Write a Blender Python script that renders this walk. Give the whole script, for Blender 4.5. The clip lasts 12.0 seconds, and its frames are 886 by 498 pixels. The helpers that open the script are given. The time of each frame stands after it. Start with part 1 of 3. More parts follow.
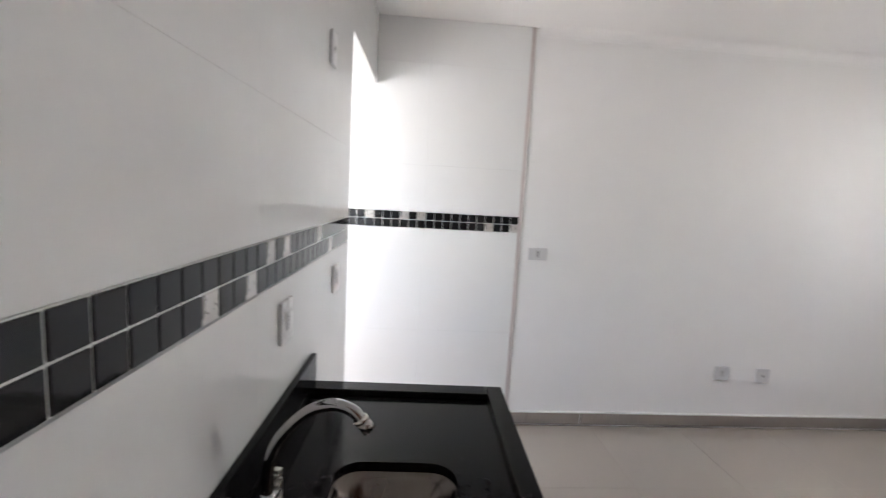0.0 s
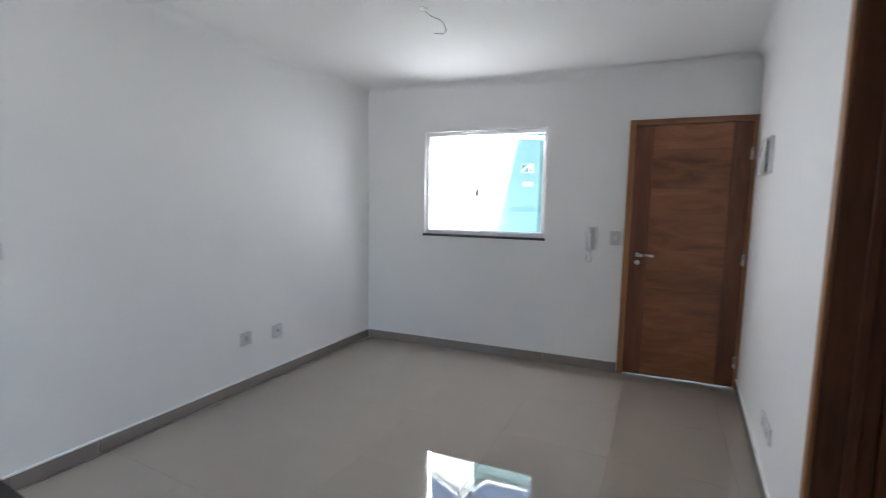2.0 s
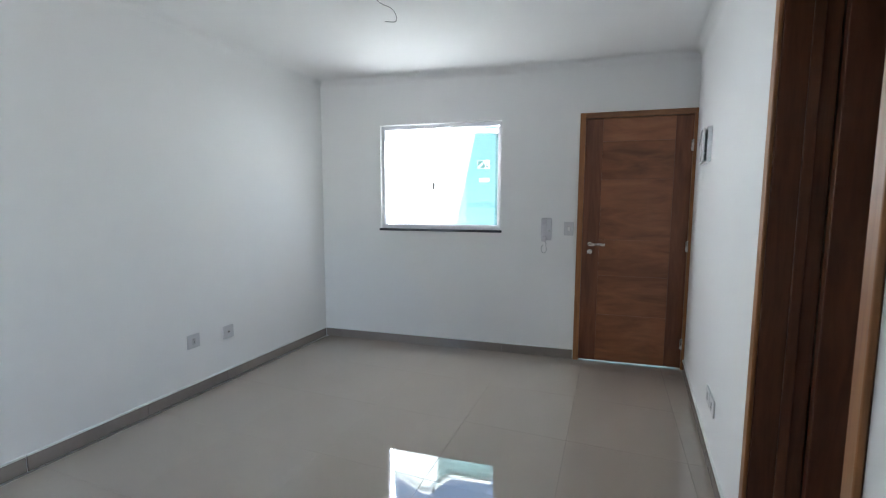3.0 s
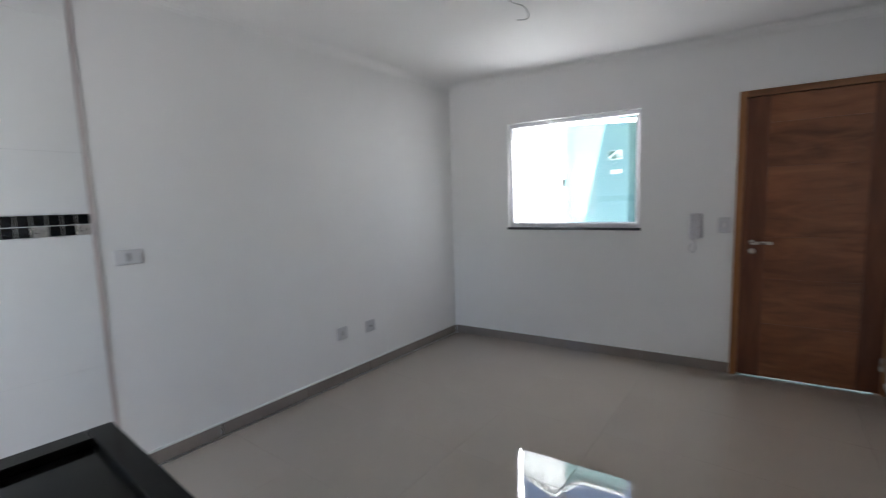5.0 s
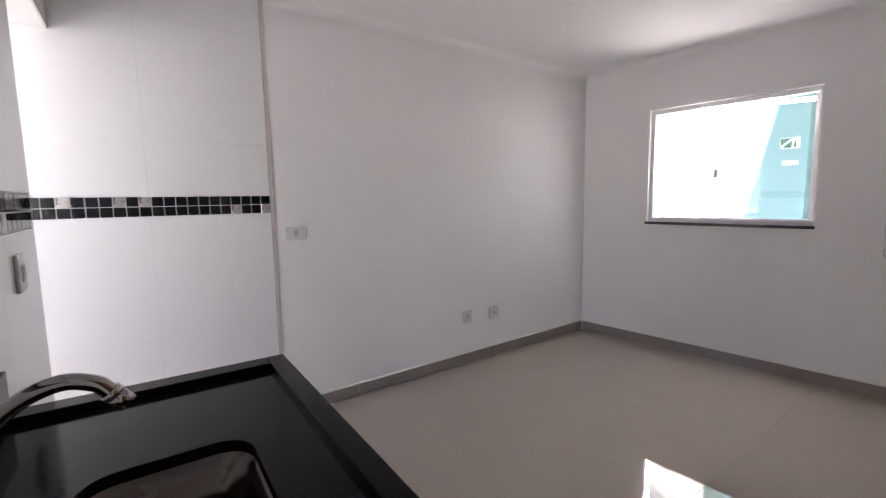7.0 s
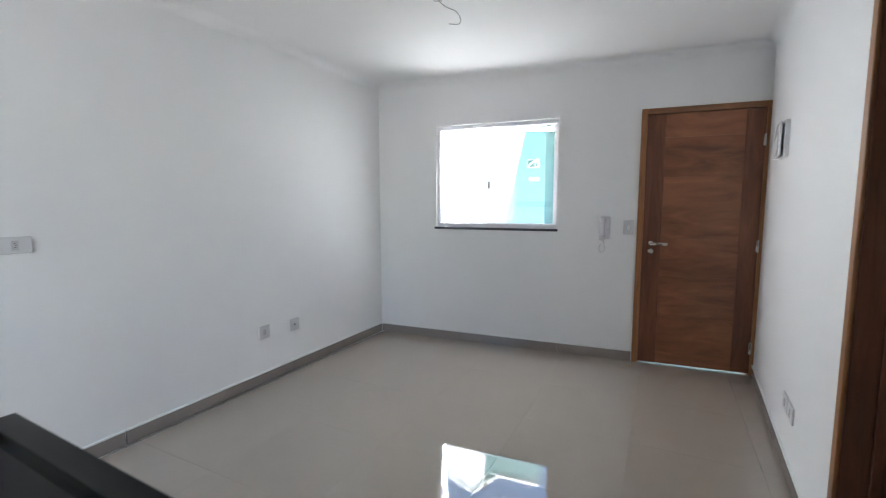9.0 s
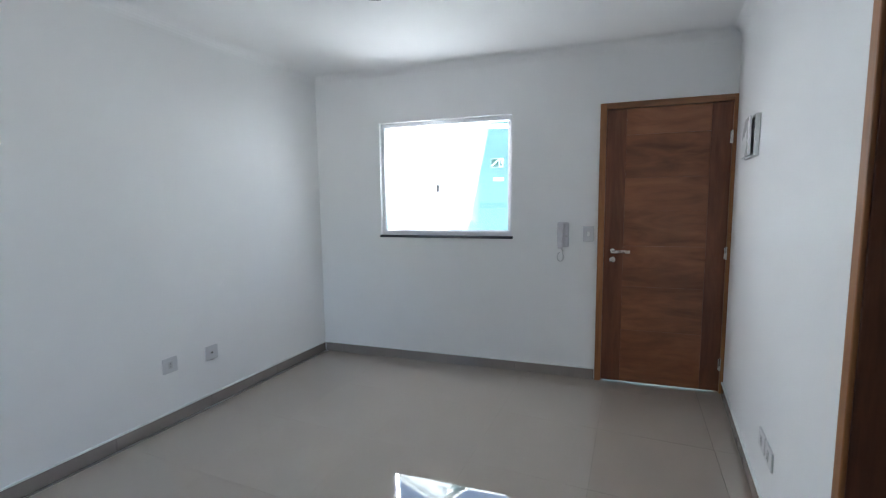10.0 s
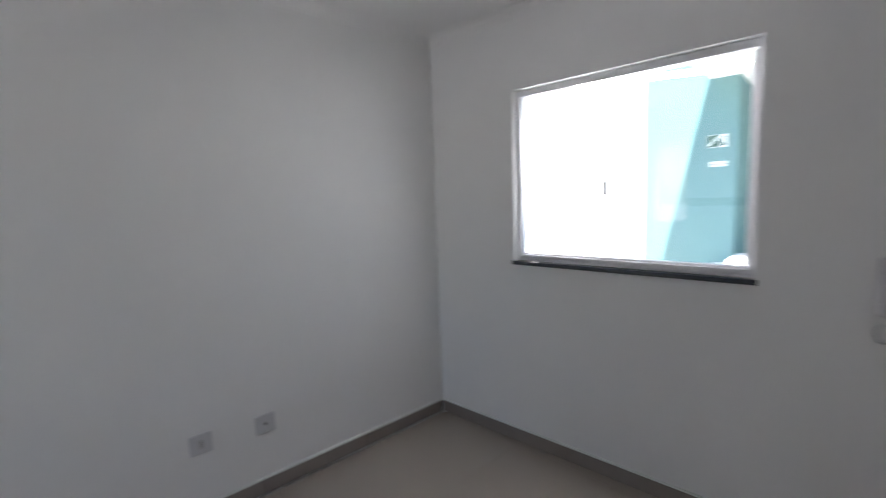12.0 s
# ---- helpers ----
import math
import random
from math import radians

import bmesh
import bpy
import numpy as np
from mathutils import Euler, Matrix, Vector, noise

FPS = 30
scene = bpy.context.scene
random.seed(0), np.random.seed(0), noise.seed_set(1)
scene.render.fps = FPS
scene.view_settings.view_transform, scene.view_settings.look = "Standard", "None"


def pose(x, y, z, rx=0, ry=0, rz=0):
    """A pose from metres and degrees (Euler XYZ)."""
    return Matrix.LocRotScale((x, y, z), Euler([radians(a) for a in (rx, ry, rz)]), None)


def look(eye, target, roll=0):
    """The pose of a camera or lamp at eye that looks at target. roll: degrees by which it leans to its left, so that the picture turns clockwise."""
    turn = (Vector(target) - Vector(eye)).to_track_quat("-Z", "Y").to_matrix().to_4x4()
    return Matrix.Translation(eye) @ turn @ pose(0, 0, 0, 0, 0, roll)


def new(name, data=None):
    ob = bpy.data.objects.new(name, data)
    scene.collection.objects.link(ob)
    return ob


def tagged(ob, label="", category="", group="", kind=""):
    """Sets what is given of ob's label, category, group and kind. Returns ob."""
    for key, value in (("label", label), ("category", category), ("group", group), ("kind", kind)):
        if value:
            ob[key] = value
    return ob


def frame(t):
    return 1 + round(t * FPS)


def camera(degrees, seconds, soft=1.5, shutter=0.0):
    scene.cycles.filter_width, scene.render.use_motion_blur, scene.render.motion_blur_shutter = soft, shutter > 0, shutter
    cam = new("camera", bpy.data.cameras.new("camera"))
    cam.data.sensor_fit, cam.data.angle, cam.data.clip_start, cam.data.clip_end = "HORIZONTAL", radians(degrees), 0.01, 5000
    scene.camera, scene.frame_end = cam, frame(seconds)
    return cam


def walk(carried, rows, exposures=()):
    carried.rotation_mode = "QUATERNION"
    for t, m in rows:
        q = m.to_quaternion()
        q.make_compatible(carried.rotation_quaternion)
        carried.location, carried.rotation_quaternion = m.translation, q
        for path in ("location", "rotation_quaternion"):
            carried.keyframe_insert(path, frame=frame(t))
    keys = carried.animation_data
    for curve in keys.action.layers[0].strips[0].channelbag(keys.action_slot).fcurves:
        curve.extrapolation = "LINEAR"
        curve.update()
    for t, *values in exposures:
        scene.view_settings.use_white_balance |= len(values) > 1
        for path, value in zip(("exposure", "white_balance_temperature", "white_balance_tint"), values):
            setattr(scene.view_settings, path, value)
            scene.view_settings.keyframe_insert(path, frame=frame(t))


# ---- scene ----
cam = camera(90.6, 12.0, soft=1.15, shutter=0.4)
PATH = [
    (0, (-3.72, -2.748, 1.503), (-3.565, -0.77, 1.256), 3.2),
    (0.5, (-3.69, -2.762, 1.501), (-3.07, -0.878, 1.246), 2.7),
    (1, (-3.678, -2.759, 1.469), (-2.518, -1.146, 1.237), 1.9),
    (1.5, (-3.724, -2.738, 1.434), (-2.161, -1.508, 1.225), 1.2),
    (2, (-3.727, -2.704, 1.405), (-1.943, -1.823, 1.202), 1.0),
    (2.5, (-3.704, -2.745, 1.37), (-1.846, -2.033, 1.165), 0.2),
    (4.5, (-3.712, -2.555, 1.344), (-1.888, -1.759, 1.146), -0.9),
    (5, (-3.719, -2.653, 1.396), (-2.129, -1.46, 1.176), -1.8),
    (5.5, (-3.762, -2.714, 1.42), (-2.439, -1.231, 1.195), -2.0),
    (6, (-3.767, -2.732, 1.431), (-2.623, -1.109, 1.198), -1.4),
    (6.5, (-3.752, -2.723, 1.397), (-2.642, -1.075, 1.173), -1.0),
    (8.5, (-3.817, -2.722, 1.298), (-2.139, -1.657, 1.071), -0.0),
    (9, (-3.792, -2.635, 1.344), (-2.014, -1.742, 1.139), -0.0),
    (9.5, (-3.568, -2.656, 1.374), (-1.766, -1.813, 1.164), -0.4),
    (10, (-3.318, -2.681, 1.397), (-1.493, -1.891, 1.187), -0.7),
    (10.5, (-2.991, -2.668, 1.38), (-1.156, -1.901, 1.176), -0.8),
    (11, (-2.598, -2.595, 1.417), (-0.758, -1.842, 1.201), -1.0),
    (11.5, (-2.185, -2.498, 1.447), (-0.442, -1.542, 1.225), -1.6),
    (12, (-1.974, -2.243, 1.496), (-0.641, -0.769, 1.269), -2.1),
]
EXPOSURES = [
    (0.0, 3.63, 6750, 16), (0.5, 3.13, 6550, 14), (1.0, 2.93, 6350, 9), (1.5, 3.03, 6150, 12), (2.0, 3.28, 6100, 11), (2.5, 3.43, 5950, 8),
    (4.5, 3.43, 5950, 5), (5.0, 2.93, 6230, 12), (5.5, 2.78, 6200, 9), (6.5, 2.93, 6900, 24), (8.5, 3.53, 6300, 13), (9.5, 3.46, 6000, 8),
    (10.5, 3.18, 5700, 7), (11.0, 3.03, 6300, 16), (11.5, 3.18, 6350, 18), (12.0, 2.63, 6300, 14)]
walk(cam, [(t, look(eye, target, roll)) for t, eye, target, roll in PATH], EXPOSURES)

# ---------------------------------------------------------------- world and light
SUN_DIR = Vector((0.40, 0.24, -0.95)).normalized()
world = bpy.data.worlds.new("sky")
scene.world = world
world.use_nodes = True
wn = world.node_tree
sky = wn.nodes.new("ShaderNodeTexSky")
sky.sky_type = "NISHITA"
sky.sun_disc = False
sky.sun_elevation = math.asin(-SUN_DIR.z)
sky.sun_rotation = math.atan2(-SUN_DIR.x, -SUN_DIR.y)
wn.links.new(sky.outputs[0], wn.nodes["Background"].inputs[0])
wn.nodes["Background"].inputs[1].default_value = 0.085
sun = new("sun", bpy.data.lights.new("sun", "SUN"))
sun.data.energy, sun.data.angle, sun.data.color = 5.0, radians(0.5), (1.0, 0.95, 0.885)
sun.rotation_euler = SUN_DIR.to_track_quat("-Z", "Y").to_euler()
# daylight in the laundry's window opening
lamp = new("laundry_daylight", bpy.data.lights.new("laundry_daylight", "AREA"))
lamp.data.shape, lamp.data.size, lamp.data.size_y = "RECTANGLE", 0.56, 1.1
lamp.data.energy, lamp.data.color = 1.75, (0.88, 0.97, 1.0)
lamp.matrix_world = look((-5.34, -1.00, 1.6), (-4.0, -0.50, 1.5))

# daylight in the room's window opening: narrow strips along its side and head
EAST = pose(0, 0, 0, 0, 0, 5.0)
for centre, aim, strip_size, power in (((0.125, -0.672, 1.55), (-1.8, -3.3, 1.35), (0.04, 0.80), 0.8), ((0.125, -1.21, 2.046), (-3.0, -2.4, 0.6), (1.05, 0.03), 1.0)):
    strip = new("window_daylight", bpy.data.lights.new("window_daylight", "AREA"))
    strip.data.shape, strip.data.size, strip.data.size_y = "RECTANGLE", strip_size[0], strip_size[1]
    strip.data.energy, strip.data.color = power, (1.0, 0.975, 0.96)
    strip.matrix_world = look(EAST @ Vector(centre), EAST @ Vector(aim))

# ---------------------------------------------------------------- materials


def mat(name, base, rough=0.5, metal=0.0, vary=0.06, scale=3.0, fine=60.0, bump=0.05, bump_dist=0.002,
        rough_vary=0.08, coat=0.0, ior=1.5, per_object=0.0, stretch=(1, 1, 1)):
    """A procedural surface with broad stains, fine grain and relief."""
    m = bpy.data.materials.new(name)
    m.use_nodes = True
    nt = m.node_tree
    n, l = nt.nodes, nt.links
    p = n["Principled BSDF"]
    tc = n.new("ShaderNodeTexCoord")
    mp = n.new("ShaderNodeMapping")
    mp.inputs["Scale"].default_value = stretch
    l.new(tc.outputs["Object"], mp.inputs["Vector"])
    big, small = n.new("ShaderNodeTexNoise"), n.new("ShaderNodeTexNoise")
    for tex, sc, det in ((big, scale, 4), (small, fine, 3)):
        tex.inputs["Scale"].default_value, tex.inputs["Detail"].default_value = sc, det
        l.new(mp.outputs[0], tex.inputs["Vector"])
    ad = n.new("ShaderNodeMath")
    ad.operation = "MULTIPLY_ADD"
    ad.inputs[1].default_value = 0.35
    l.new(small.outputs["Fac"], ad.inputs[0])
    l.new(big.outputs["Fac"], ad.inputs[2])
    last = ad
    if per_object:
        oi = n.new("ShaderNodeObjectInfo")
        po = n.new("ShaderNodeMath")
        po.operation = "MULTIPLY_ADD"
        po.inputs[1].default_value = per_object
        l.new(oi.outputs["Random"], po.inputs[0])
        l.new(ad.outputs[0], po.inputs[2])
        last = po
    ramp = n.new("ShaderNodeMapRange")
    ramp.inputs["From Min"].default_value, ramp.inputs["From Max"].default_value = 0.35, 1.0 + per_object
    ramp.inputs["To Min"].default_value, ramp.inputs["To Max"].default_value = 1 - vary, 1 + vary
    l.new(last.outputs[0], ramp.inputs["Value"])
    mul = n.new("ShaderNodeVectorMath")
    mul.operation = "SCALE"
    mul.inputs[0].default_value = base[:3]
    l.new(ramp.outputs[0], mul.inputs["Scale"])
    l.new(mul.outputs[0], p.inputs["Base Color"])
    rr = n.new("ShaderNodeMapRange")
    rr.inputs["From Min"].default_value, rr.inputs["From Max"].default_value = 0.3, 0.7
    rr.inputs["To Min"].default_value, rr.inputs["To Max"].default_value = max(0.01, rough - rough_vary), rough + rough_vary
    l.new(big.outputs["Fac"], rr.inputs["Value"])
    l.new(rr.outputs[0], p.inputs["Roughness"])
    p.inputs["Metallic"].default_value, p.inputs["IOR"].default_value = metal, ior
    p.inputs["Coat Weight"].default_value = coat
    if bump:
        b = n.new("ShaderNodeBump")
        b.inputs["Strength"].default_value, b.inputs["Distance"].default_value = bump, bump_dist
        l.new(small.outputs["Fac"], b.inputs["Height"])
        l.new(b.outputs[0], p.inputs["Normal"])
    return m


def wood(name, dark, light, grain, rough=0.35, per_object=0.0, fine=0.45):
    """Stained, varnished wood; grain: stretch of the figure (low along the grain)."""
    m = bpy.data.materials.new(name)
    m.use_nodes = True
    n, l = m.node_tree.nodes, m.node_tree.links
    p = n["Principled BSDF"]
    tc, mp, oi = n.new("ShaderNodeTexCoord"), n.new("ShaderNodeMapping"), n.new("ShaderNodeObjectInfo")
    mp.inputs["Scale"].default_value = grain
    l.new(tc.outputs["Object"], mp.inputs["Vector"])
    sh = n.new("ShaderNodeVectorMath")
    sh.operation = "MULTIPLY_ADD"
    sh.inputs[1].default_value = (7.3, 5.1, 9.7)
    l.new(oi.outputs["Random"], sh.inputs[0])
    l.new(mp.outputs[0], sh.inputs[2])
    a, b = n.new("ShaderNodeTexNoise"), n.new("ShaderNodeTexNoise")
    a.inputs["Scale"].default_value, a.inputs["Detail"].default_value, a.inputs["Distortion"].default_value = 2.2, 6, 1.2
    b.inputs["Scale"].default_value, b.inputs["Detail"].default_value = 14.0, 5
    l.new(sh.outputs[0], a.inputs["Vector"])
    l.new(sh.outputs[0], b.inputs["Vector"])
    ad = n.new("ShaderNodeMath")
    ad.operation = "MULTIPLY_ADD"
    ad.inputs[1].default_value = fine
    l.new(b.outputs["Fac"], ad.inputs[0])
    l.new(a.outputs["Fac"], ad.inputs[2])
    po = n.new("ShaderNodeMath")
    po.operation = "MULTIPLY_ADD"
    po.inputs[1].default_value = per_object
    l.new(oi.outputs["Random"], po.inputs[0])
    l.new(ad.outputs[0], po.inputs[2])
    cr = n.new("ShaderNodeValToRGB")
    cr.color_ramp.elements[0].position, cr.color_ramp.elements[0].color = 0.42, (*dark, 1)
    cr.color_ramp.elements[1].position, cr.color_ramp.elements[1].color = 1.0, (*light, 1)
    l.new(po.outputs[0], cr.inputs["Fac"])
    l.new(cr.outputs["Color"], p.inputs["Base Color"])
    p.inputs["Roughness"].default_value = rough
    bu = n.new("ShaderNodeBump")
    bu.inputs["Strength"].default_value, bu.inputs["Distance"].default_value = 0.08, 0.001
    l.new(b.outputs["Fac"], bu.inputs["Height"])
    l.new(bu.outputs[0], p.inputs["Normal"])
    return m


PAINT = mat("white_wall_paint", (0.87, 0.87, 0.87), 0.62, vary=0.025, scale=1.3, fine=220, bump=0.08, bump_dist=0.001)
CEILING = mat("white_ceiling_paint", (0.87, 0.87, 0.87), 0.8, vary=0.02, scale=1.1, fine=150, bump=0.06, bump_dist=0.001)
TRIM_GREY = mat("pinkish_grey_strip", (0.62, 0.56, 0.55), 0.7, vary=0.08, scale=9, fine=120)
TILE_WHITE = mat("white_satin_wall_tile", (0.82, 0.83, 0.83), 0.16, vary=0.015, scale=2, fine=90, bump=0.02, rough_vary=0.03)
GROUT = mat("grey_floor_grout", (0.34, 0.295, 0.255), 0.85, vary=0.1, scale=12, fine=200, bump=0.2)
MOSAIC_BLACK = mat("black_glass_mosaic", (0.012, 0.013, 0.015), 0.07, vary=0.3, scale=8, fine=80, bump=0.03, rough_vary=0.03, per_object=0.3)
MOSAIC_SILVER = mat("silver_mosaic", (0.62, 0.60, 0.58), 0.28, metal=0.7, vary=0.15, scale=18, fine=160, bump=0.25, per_object=0.3)
FLOOR_TILE = mat("polished_grey_porcelain", (0.35, 0.303, 0.262), 0.022, vary=0.03, scale=1.6, fine=38, bump=0.012, bump_dist=0.0008, rough_vary=0.012, ior=1.9, per_object=0.01)
BASE_TILE = mat("grey_porcelain_baseboard", (0.285, 0.25, 0.23), 0.14, vary=0.08, scale=2.5, fine=40, bump=0.02, per_object=0.08)
GRANITE = mat("black_polished_granite", (0.008, 0.008, 0.009), 0.11, vary=0.5, scale=40, fine=420, bump=0.015, rough_vary=0.04, ior=1.23)
SILL = mat("dark_granite_sill", (0.04, 0.045, 0.055), 0.2, vary=0.4, scale=40, fine=300)
STEEL = mat("brushed_stainless_steel", (0.19, 0.165, 0.15), 0.2, metal=1.0, vary=0.1, scale=5, fine=90, bump=0.06, stretch=(1, 8, 1))
CHROME = mat("chrome", (0.45, 0.44, 0.44), 0.06, metal=1.0, vary=0.03, scale=10, fine=80, bump=0, rough_vary=0.03)
NICKEL = mat("satin_nickel", (0.66, 0.64, 0.60), 0.28, metal=1.0, vary=0.05, scale=20, fine=200, bump=0.03)
PLASTIC = mat("white_plastic", (0.78, 0.78, 0.78), 0.28, vary=0.02, scale=8, fine=200, bump=0.02)
PLASTIC_GREY = mat("light_grey_plastic", (0.50, 0.50, 0.51), 0.4, vary=0.05, scale=8, fine=200, bump=0.02)
PLASTIC_DARK = mat("dark_plastic", (0.03, 0.03, 0.03), 0.45, vary=0.1, scale=20, fine=200, bump=0.02)
PLATE_GREY = mat("silvery_grey_plate", (0.62, 0.62, 0.64), 0.42, vary=0.03, scale=8, fine=200, bump=0.02)
PLATE_WHITE = mat("greyed_white_plate", (0.68, 0.68, 0.69), 0.35, vary=0.03, scale=8, fine=200, bump=0.02)
PHONE = mat("pale_grey_phone_plastic", (0.62, 0.61, 0.64), 0.4, vary=0.03, scale=8, fine=200, bump=0.02)
ALUMINIUM = mat("white_lacquered_aluminium", (0.78, 0.78, 0.81), 0.35, vary=0.03, scale=6, fine=140, bump=0.02)
WIRE = mat("grey_wire_insulation", (0.27, 0.27, 0.27), 0.5, vary=0.1, scale=30, fine=200, bump=0.02)
GREEN_WALL = mat("aqua_green_paint", (0.115, 0.215, 0.22), 0.7, vary=0.04, scale=1.2, fine=110, bump=0.15)
CONCRETE = mat("pale_concrete_paving", (0.36, 0.35, 0.335), 0.8, vary=0.12, scale=1.5, fine=50, bump=0.3)
WHITE_OUT = mat("white_exterior_paint", (0.78, 0.79, 0.78), 0.7, vary=0.05, scale=2, fine=80, bump=0.1)
SIGN_GREEN = mat("green_sign_plastic", (0.003, 0.055, 0.032), 0.4, vary=0.05, scale=10, fine=100, bump=0)
SIGN_WHITE = mat("white_sign_plastic", (0.78, 0.8, 0.78), 0.4, vary=0.03, scale=10, fine=100, bump=0)
SIGN_RED = mat("red_sign_letters", (0.12, 0.02, 0.015), 0.4, vary=0.03, scale=10, fine=100, bump=0)
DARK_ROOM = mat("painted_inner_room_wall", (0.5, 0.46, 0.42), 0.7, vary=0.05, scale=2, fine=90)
DOOR_V = wood("brown_door_veneer_upright", (0.11, 0.036, 0.016), (0.24, 0.088, 0.038), (6, 6, 0.8), 0.38, fine=0.25)
DOOR_H = wood("brown_door_veneer_level", (0.115, 0.038, 0.016), (0.32, 0.125, 0.053), (4, 0.9, 4), 0.36, per_object=0.22, fine=0.22)
FRAME_V = wood("light_brown_door_frame_upright", (0.23, 0.092, 0.033), (0.41, 0.18, 0.066), (12, 12, 0.9), 0.4)
# door lining wood darkened: the recess's shade is put into its colour
JAMB_SHADED = wood("shade_toned_door_lining", (0.085, 0.030, 0.014), (0.18, 0.068, 0.031), (11, 11, 0.9), 0.42)
FRAME_H = wood("light_brown_door_frame_level", (0.17, 0.072, 0.028), (0.33, 0.15, 0.06), (12, 0.9, 12), 0.4)
FRAME_X = wood("brown_door_frame_head", (0.17, 0.072, 0.028), (0.33, 0.15, 0.06), (0.9, 12, 12), 0.4)

GLASS = bpy.data.materials.new("clear_window_glass")
GLASS.use_nodes = True
gp = GLASS.node_tree.nodes["Principled BSDF"]
gp.inputs["Base Color"].default_value = (0.93, 0.985, 0.97, 1)
gp.inputs["Roughness"].default_value = 0.0
gp.inputs["Transmission Weight"].default_value = 1.0
gp.inputs["IOR"].default_value = 1.45

# ---------------------------------------------------------------- building helpers


def box(bm, x0, y0, z0, x1, y1, z1, r=0.0, seg=2):
    """A box between two corners, its edges rounded by r."""
    m = Matrix.Translation(((x0 + x1) / 2, (y0 + y1) / 2, (z0 + z1) / 2)) @ Matrix.Diagonal((abs(x1 - x0), abs(y1 - y0), abs(z1 - z0), 1))
    vs = bmesh.ops.create_cube(bm, size=1, matrix=m)["verts"]
    if r:
        es = list({e for v in vs for e in v.link_edges})
        bmesh.ops.bevel(bm, geom=es, offset=r, segments=seg, profile=0.5, affect="EDGES")
    return bm


def cyl(bm, a, b, r0, r1=None, seg=20):
    """A round bar from a to b."""
    a, b = Vector(a), Vector(b)
    d = b - a
    m = Matrix.Translation((a + b) / 2) @ d.to_track_quat("Z", "Y").to_matrix().to_4x4()
    bmesh.ops.create_cone(bm, cap_ends=True, segments=seg, radius1=r0, radius2=r0 if r1 is None else r1, depth=d.length, matrix=m)
    return bm


def tube(bm, pts, r, seg=14, caps=True):
    """A round tube that follows points."""
    pts = [Vector(p) for p in pts]
    rings = []
    up = Vector((0.13, 0.97, 0.21)).normalized()
    for i, p in enumerate(pts):
        d = (pts[min(i + 1, len(pts) - 1)] - pts[max(i - 1, 0)]).normalized()
        u = d.cross(up).normalized()
        v = d.cross(u).normalized()
        rad = r[i] if isinstance(r, (list, tuple)) else r
        rings.append([bm.verts.new(p + rad * (math.cos(2 * math.pi * k / seg) * u + math.sin(2 * math.pi * k / seg) * v)) for k in range(seg)])
    for q, w in zip(rings, rings[1:]):
        for k in range(seg):
            bm.faces.new((q[k], q[(k + 1) % seg], w[(k + 1) % seg], w[k]))
    if caps:
        bm.faces.new(rings[0])
        bm.faces.new(list(reversed(rings[-1])))
    bmesh.ops.recalc_face_normals(bm, faces=bm.faces)
    return bm


def smooth_path(pts, n=6):
    """Catmull-Rom points through pts."""
    p = [Vector(q) for q in pts]
    p = [2 * p[0] - p[1]] + p + [2 * p[-1] - p[-2]]
    out = []
    for i in range(1, len(p) - 2):
        for k in range(n):
            t = k / n
            out.append(0.5 * ((2 * p[i]) + (p[i + 1] - p[i - 1]) * t + (2 * p[i - 1] - 5 * p[i] + 4 * p[i + 1] - p[i + 2]) * t * t
                              + (3 * p[i] - p[i - 1] - 3 * p[i + 1] + p[i + 2]) * t ** 3))
    return out + [p[-2]]


def mesh_of(name, bm, material, smooth=False):
    me = bpy.data.meshes.new(name)
    bm.to_mesh(me)
    bm.free()
    me.materials.append(material)
    if smooth:
        for f in me.polygons:
            f.use_smooth = True
    return me


def solid(name, bm, material, m=None, label="", category="", kind="", group="", smooth=False):
    ob = new(name, mesh_of(name, bm, material, smooth))
    if m is not None:
        ob.matrix_world = m
    return tagged(ob, label, category, group, kind)


def root(name, m, label, category, group=""):
    ob = new(name)
    ob.empty_display_size = 0.05
    ob.matrix_world = m
    return tagged(ob, label, category, group)


def part(name, bm, material, parent, label="", smooth=False):
    ob = new(name, mesh_of(name, bm, material, smooth))
    ob.parent = parent
    return tagged(ob, label)


def piece(name, me, parent, m):
    """One of many alike pieces on a shared mesh."""
    ob = new(name, me)
    ob.parent = parent
    ob.matrix_basis = m
    return ob


B = bmesh.new
T = Matrix.Translation

# ---------------------------------------------------------------- plan
# The north wall is y = 0 (room to the south); the kitchen wall leans by 1.8 degrees. The east wall leaves the
# north-east corner at 5 degrees from square, and the south wall leans by 2.9 degrees.
H = 2.53                                    # ceiling
MK = pose(-3.963, 0, 0, 0, 0, -1.80)        # kitchen wall: x into the room, y north
WEND = -0.86                                # where the kitchen wall ends, at the laundry's opening
LINTEL = 2.140
ME = pose(0, 0, 0, 0, 0, 5.0)              # east wall: x outward, y north, z up
MS = pose(0, -3.300, 0, 0, 0, -2.90)        # south wall: x east, y into the room
TILE_END = -3.036                           # the wall tiling's end on the north wall
BAND0, BAND1 = 1.285, 1.387                  # mosaic band
WIN = (-1.79, -0.63, 1.12, 2.088)            # window opening: y from, to, z from, to
DOOR = (-3.345, -2.448, 2.105)              # entrance frame: y from, to, top
DA = (-2.735, -1.907, 2.12)                  # first inner door's frame: x from, to, top
DB = (-3.675, -2.865, 2.12)                  # second inner door's frame

